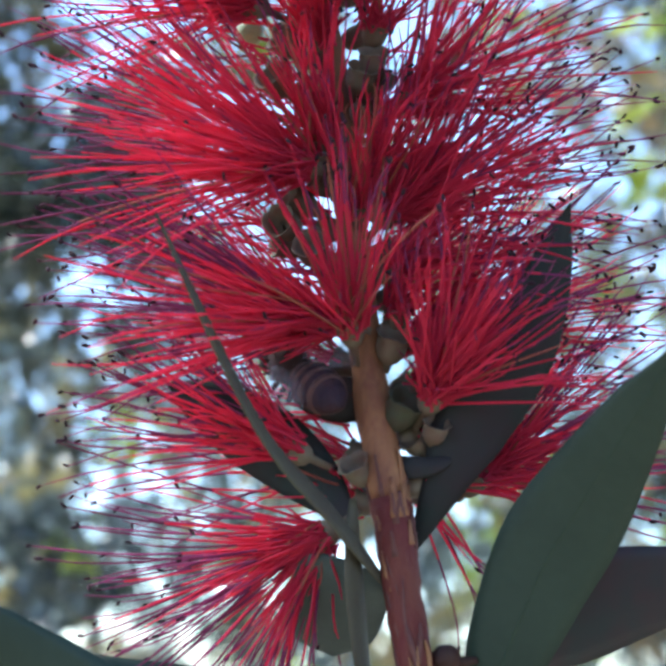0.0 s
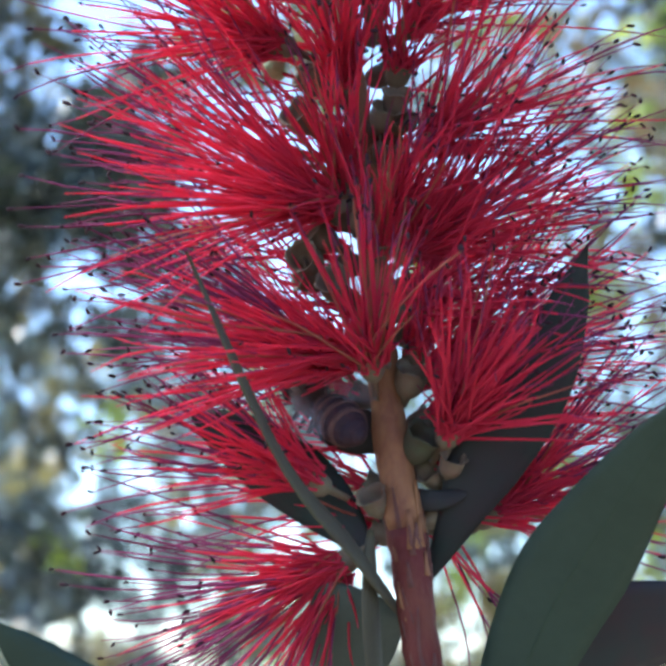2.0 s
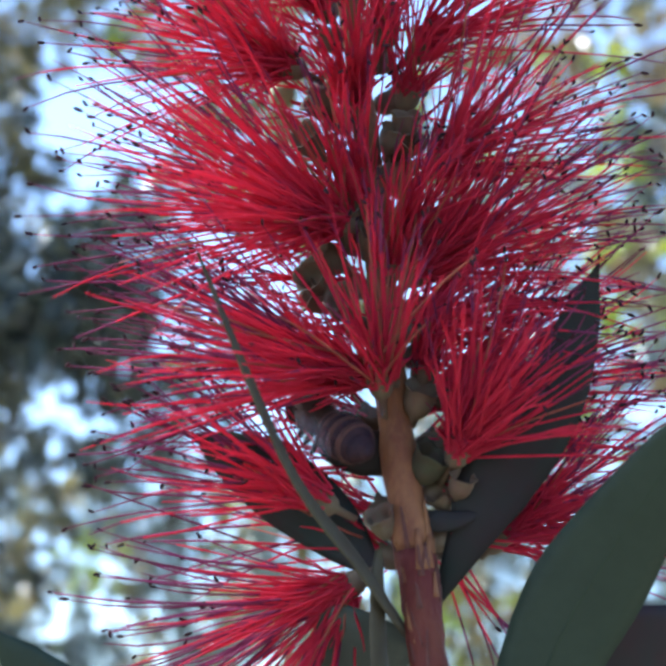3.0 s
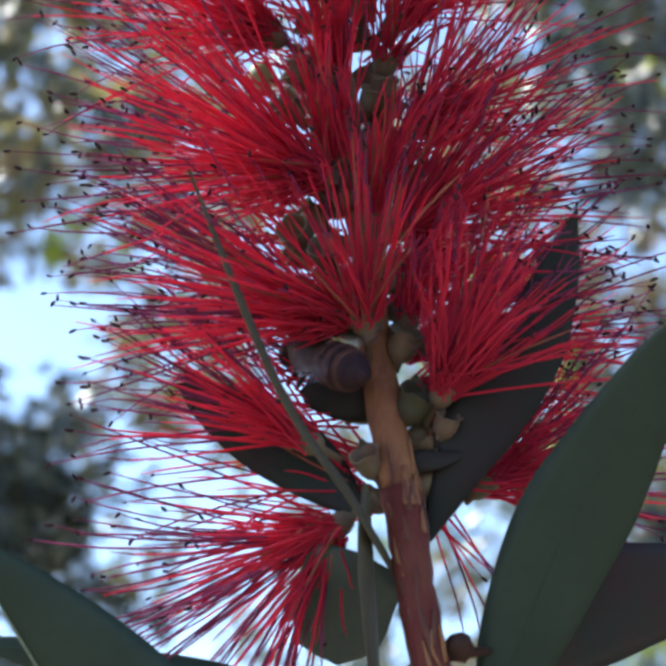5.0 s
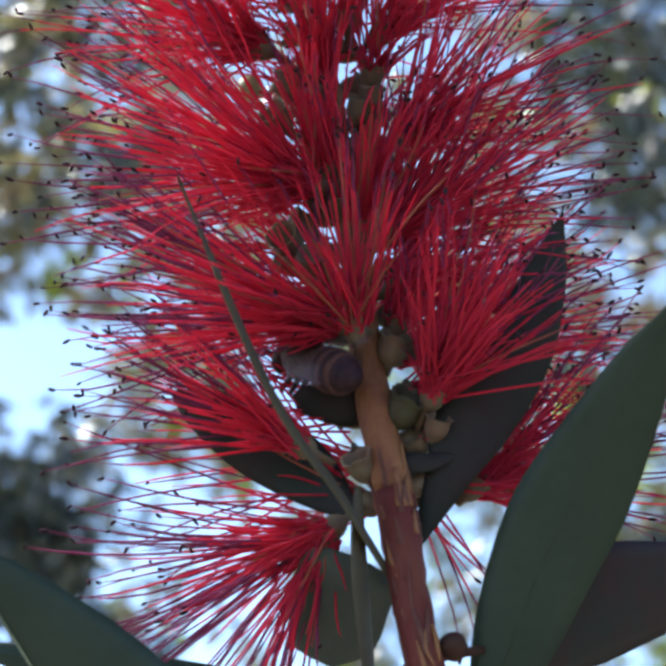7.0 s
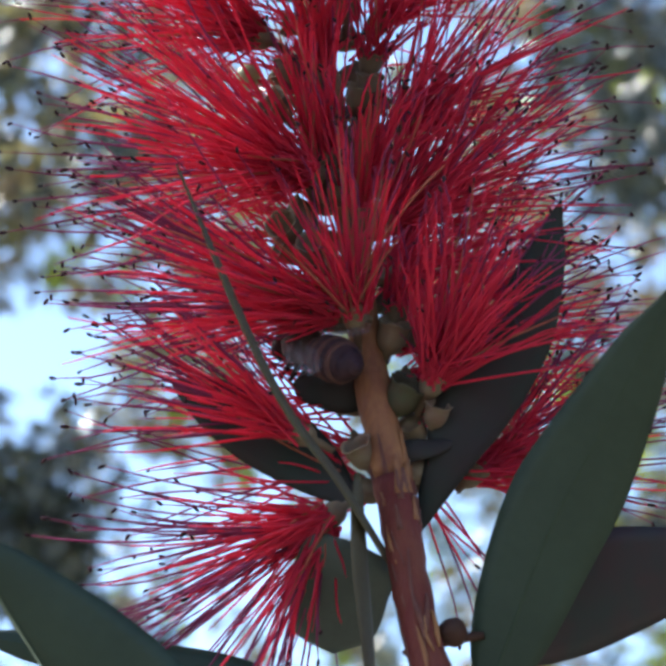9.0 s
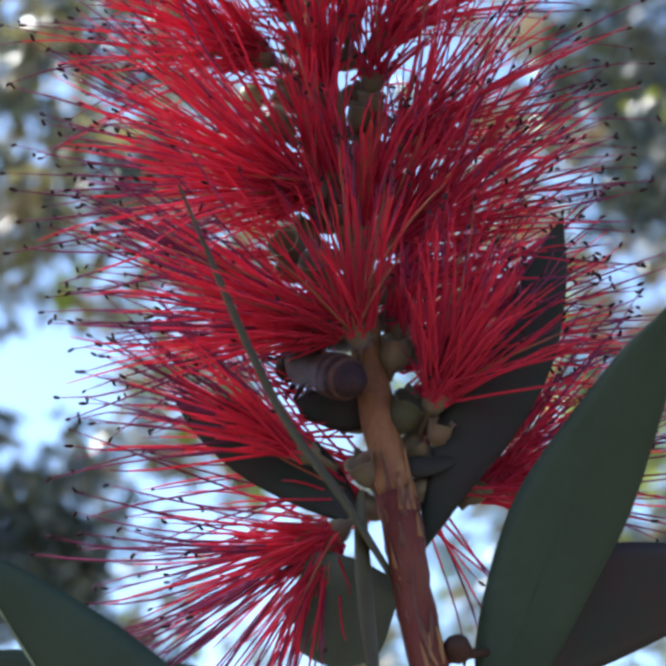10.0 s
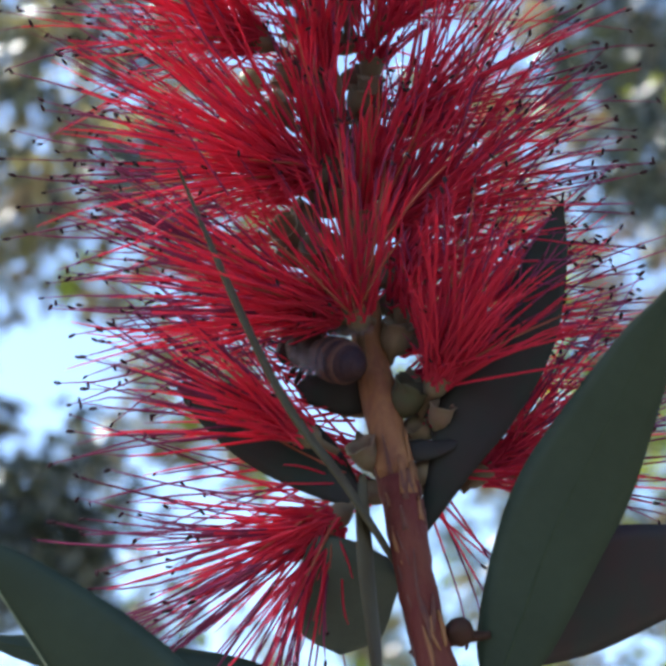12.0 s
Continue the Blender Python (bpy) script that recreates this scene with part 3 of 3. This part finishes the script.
        v, f = tube(spline([mm(-5.8, s * 0.5, 0.2), mm(-7.0, s * 1.1, 0.8), mm(-8.0, s * 1.6, 0.1)], 6), [0.12 * MM] * 7, 5)
        part("antenna", (v, f, M_BEE_DARK), root)
    return root


the_bee = bee()
BEE_TAIL, BEE_HEAD = mm(2.5, -4.5, 4.6), mm(-1.9, -3.1, -2.0)


def bee_pose(tilt=0.0, turn=0.0, slide=0.0, aside=0.0, down=0.0):
    """The bee in the world: tail towards the viewer, with a small nod (degrees) and slide (mm) of its body, and a step aside and down (mm)."""
    x = (BEE_TAIL - BEE_HEAD).normalized()
    up = Vector((-0.35, 0.75, 0.5))
    y = up.cross(x).normalized()
    z = x.cross(y)
    m = Matrix((x, y, z)).transposed().to_4x4()
    m.translation = BEE_HEAD.lerp(BEE_TAIL, 0.12) + x * slide * MM - mm(aside, down, 0)
    return branch.matrix_world @ m @ pose(0, 0, 0, 0, tilt, turn)


# ---- trees behind ----
def tree(foot, top, clumps, seed, leaf_len, per_clump, mat, label):
    rnd = random.Random(seed)
    root = new("tree")
    root.location = foot
    tagged(root, label, "tree")
    foot, top = Vector(foot), Vector(top)
    h = top - foot
    bend = Vector((rnd.uniform(-0.12, 0.12), rnd.uniform(-0.1, 0.1), 0))
    trunk = spline([Vector(), h * 0.4 + bend, h * 0.75 - bend * 0.5, h], 18)
    v, f = tube(trunk, [0.085 * (1 - 0.8 * i / 18) + 0.01 for i in range(19)], 10)
    part("trunk", (v, f, M_FAR_BARK), root, "brown tree trunk")
    for c in sorted(clumps, key=lambda q: -q[3])[:12]:
        p = Vector(c[:3]) - foot
        k = min(17, max(3, int(18 * min(1, max(0.1, (p.z - 0.5) / h.z)))))
        mid = trunk[k].lerp(p, 0.55) + Vector((0, 0, 0.1))
        v, f = tube(spline([trunk[k], mid, p], 9), [0.012 - 0.001 * i for i in range(10)], 6)
        part("limb", (v, f, M_FAR_BARK), root)
    verts, faces = [], []
    for c in clumps:
        p0, rad = Vector(c[:3]) - foot, c[3]
        for i in range(int(per_clump * (rad / 0.2) ** 2)):
            q = Vector((rnd.gauss(0, 1), rnd.gauss(0, 1), rnd.gauss(0, 1)))
            p = p0 + q * rad * 0.5
            d = Vector((rnd.gauss(0, 1), rnd.gauss(0, 1), rnd.gauss(0, 1) - 0.5)).normalized()
            s = d.cross(Vector((rnd.gauss(0, 1), rnd.gauss(0, 1), rnd.gauss(0, 1)))).normalized()
            n = s.cross(d)
            ln = leaf_len * rnd.uniform(0.7, 1.3)
            w = ln * 0.17
            k = len(verts)
            verts += [p, p + d * ln * 0.4 + s * w, p + d * ln * 0.45 - n * w * 0.4, p + d * ln * 0.4 - s * w, p + d * ln]
            faces += [(k, k + 1, k + 2), (k, k + 2, k + 3), (k + 1, k + 4, k + 2), (k + 2, k + 4, k + 3)]
    tagged(part("crown", (verts, faces, mat), root, "dense green foliage with gaps"), kind="stuff")
    return root


def scatter_clumps(seed, count, xs, ys, zs, rs):
    rnd = random.Random(seed)
    made = [(rnd.uniform(*xs), rnd.uniform(*ys), rnd.uniform(*zs), rnd.uniform(*rs)) for _ in range(count)]
    # an open patch of sky between the crowns
    return [c for c in made if math.hypot(c[0] / (c[1] + 0.15) + 0.175, (c[2] - 1.84) / (c[1] + 0.15) - 0.44) > 0.05]


def crown_round(seed, x, y, z, count=70):
    """Clumps all round the top of a trunk."""
    rnd = random.Random(seed)
    made = []
    while len(made) < count:
        p = Vector((rnd.uniform(-1, 1), rnd.uniform(-1, 1), rnd.uniform(-1, 1)))
        if 0.25 < p.length < 1 and abs(x + p.x * 0.85) > 0.8:
            made.append((x + p.x * 0.85, y + p.y * 0.75, z + p.z * 0.9, rnd.uniform(0.06, 0.14)))
    return made


# places and radii of the leaf clumps of each tree
LEFT = [(-0.41, 2.09, 2.67, 0.052), (-0.47, 2.20, 2.66, 0.062), (-0.49, 2.13, 2.59, 0.067), (-0.36, 1.98, 2.71, 0.025), (-0.56, 2.23, 2.50, 0.050), (-0.47, 2.20, 2.54, 0.040), (-0.60, 2.36, 2.42, 0.050), (-0.53, 2.40, 2.06, 0.082), (-0.51, 2.63, 2.03, 0.056), (-0.60, 2.37, 2.60, 0.040), (-0.48, 2.46, 2.65, 0.029), (-0.54, 2.53, 2.25, 0.032), (-0.40, 1.95, 3.33, 0.045), (-0.33, 1.90, 3.36, 0.026), (-0.47, 2.10, 3.40, 0.045), (-0.28, 1.95, 3.44, 0.026), (-0.285, 1.95, 3.14, 0.013)]
OLIVE = [(-0.47, 2.12, 3.13, 0.048), (-0.42, 1.93, 3.31, 0.054), (-0.31, 1.82, 3.06, 0.021), (-0.38, 2.03, 3.33, 0.036), (-0.51, 2.24, 3.10, 0.033), (-0.48, 2.32, 3.18, 0.030), (-0.30, 2.49, 2.58, 0.033), (-0.37, 2.51, 2.77, 0.026), (-0.51, 2.13, 3.34, 0.038), (-0.43, 2.22, 3.38, 0.026)]
RIGHT = [(0.41, 1.77, 3.18, 0.071), (0.37, 1.84, 3.26, 0.052), (0.41, 1.79, 3.12, 0.021), (0.43, 2.03, 3.09, 0.046), (0.46, 2.06, 3.02, 0.031), (0.34, 2.05, 2.80, 0.045), (0.40, 2.27, 2.82, 0.032), (0.37, 2.29, 2.54, 0.035), (0.49, 2.23, 2.89, 0.036), (0.39, 2.56, 2.20, 0.048), (0.53, 2.35, 2.63, 0.056)]
YELLOW = [(0.332, 2.05, 2.764, 0.018), (0.336, 2.05, 2.645, 0.012), (0.463, 2.05, 3.239, 0.012), (0.471, 2.05, 3.03, 0.012), (0.41, 1.73, 3.03, 0.008), (0.44, 1.81, 3.06, 0.009), (0.31, 2.07, 2.54, 0.032), (0.30, 2.15, 2.59, 0.022), (0.31, 1.98, 2.73, 0.021), (0.42, 2.12, 2.66, 0.022), (0.35, 2.30, 2.05, 0.018), (-0.39, 2.22, 2.21, 0.025), (-0.43, 2.31, 2.26, 0.019), (-0.30, 2.10, 2.93, 0.014), (0.32, 2.04, 2.82, 0.015)]

tree((-1.3, 2.6, 0), (-1.2, 2.6, 3.6), LEFT + scatter_clumps(11, 210, (-1.0, -0.28), (2.2, 3.0), (1.6, 3.0), (0.012, 0.042)) + crown_round(51, -1.2, 2.7, 3.0) + scatter_clumps(31, 32, (-0.62, -0.36), (2.1, 2.7), (2.5, 2.72), (0.03, 0.06)) + scatter_clumps(38, 44, (-0.52, -0.24), (1.95, 2.3), (3.08, 3.5), (0.015, 0.035)), 21, 0.045, 820, M_FAR_LEAF,
     "leafy dark green tree against the sky")
tree((-1.5, 3.1, 0), (-1.3, 3.0, 4.2), OLIVE + scatter_clumps(14, 330, (-0.9, -0.15), (2.3, 3.1), (2.95, 3.9), (0.012, 0.04)) + crown_round(54, -1.3, 3.1, 3.6), 24, 0.055, 560, M_FAR_OLIVE,
     "olive-green tree with dry leaves")
tree((1.3, 2.5, 0), (1.2, 2.4, 4.2), RIGHT + scatter_clumps(32, 30, (0.38, 0.56), (1.9, 2.3), (3.1, 3.55), (0.025, 0.05)) + crown_round(52, 1.2, 2.6, 3.1), 22, 0.045, 900, M_FAR_LEAF,
     "shady tree with dark brown-green crown")
tree((1.1, 3.2, 0), (1.0, 3.0, 4.0), scatter_clumps(12, 240, (0.15, 1.0), (2.2, 3.0), (2.9, 3.9), (0.012, 0.042)) + scatter_clumps(37, 140, (0.2, 1.0), (2.2, 3.0), (1.7, 2.9), (0.012, 0.042)), 27, 0.045, 620, M_FAR_BROWN,
     "thin tree with dry tan-brown leaves")
# the sunlit patches of foliage, added as a tree of brighter leaf colour
tree((1.5, 3.0, 0), (1.3, 2.9, 3.0), YELLOW + scatter_clumps(15, 60, (-0.5, 0.6), (2.2, 2.9), (1.8, 3.3), (0.012, 0.03)) + crown_round(55, 1.3, 3.1, 2.6), 25, 0.045, 900, M_FAR_SUNLIT,
     "tree coloured bright yellow-green to stand for sunlit leaves")
tree((1.9, 4.1, 0), (1.7, 4.0, 4.6), scatter_clumps(13, 300, (-1.1, 1.1), (3.4, 4.4), (1.7, 4.6), (0.02, 0.06)) + crown_round(53, 1.7, 4.1, 3.6), 23, 0.07, 500, M_FAR_OLIVE,
     "tall tree with open crown and many gaps")
tree((-2.3, 6.4, 0), (-2.2, 6.3, 3.2), scatter_clumps(16, 720, (-1.6, 1.6), (5.2, 6.4), (1.5, 3.1), (0.03, 0.09)) + scatter_clumps(36, 125, (-0.1, 1.6), (5.2, 6.4), (3.0, 4.3), (0.03, 0.09)) + crown_round(56, -2.2, 6.3, 2.6), 26, 0.07, 330, M_FAR_PALE,
     "distant grey-green tree with a low spreading crown")


def motions():
    walk(the_bee, [(0, bee_pose(0, 0, 0, 1.0, 1.3)), (1.0, bee_pose(2, 1, 0.1, 0.8, 1.1)), (2.2, bee_pose(0, -1, 0, 0.9, 1.2)), (3.4, bee_pose(2, 0, 0.2, 1.2, 0.8)),
                   (5.3, bee_pose()), (6.2, bee_pose(2, 1, 0.15)), (7.1, bee_pose()), (9.0, bee_pose(1.5, 0, 0.1)), (10.0, bee_pose(0, 1, 0.2)),
                   (11.0, bee_pose(2, 0, 0)), (12.0, bee_pose(0, 0, 0.1))])


motions()
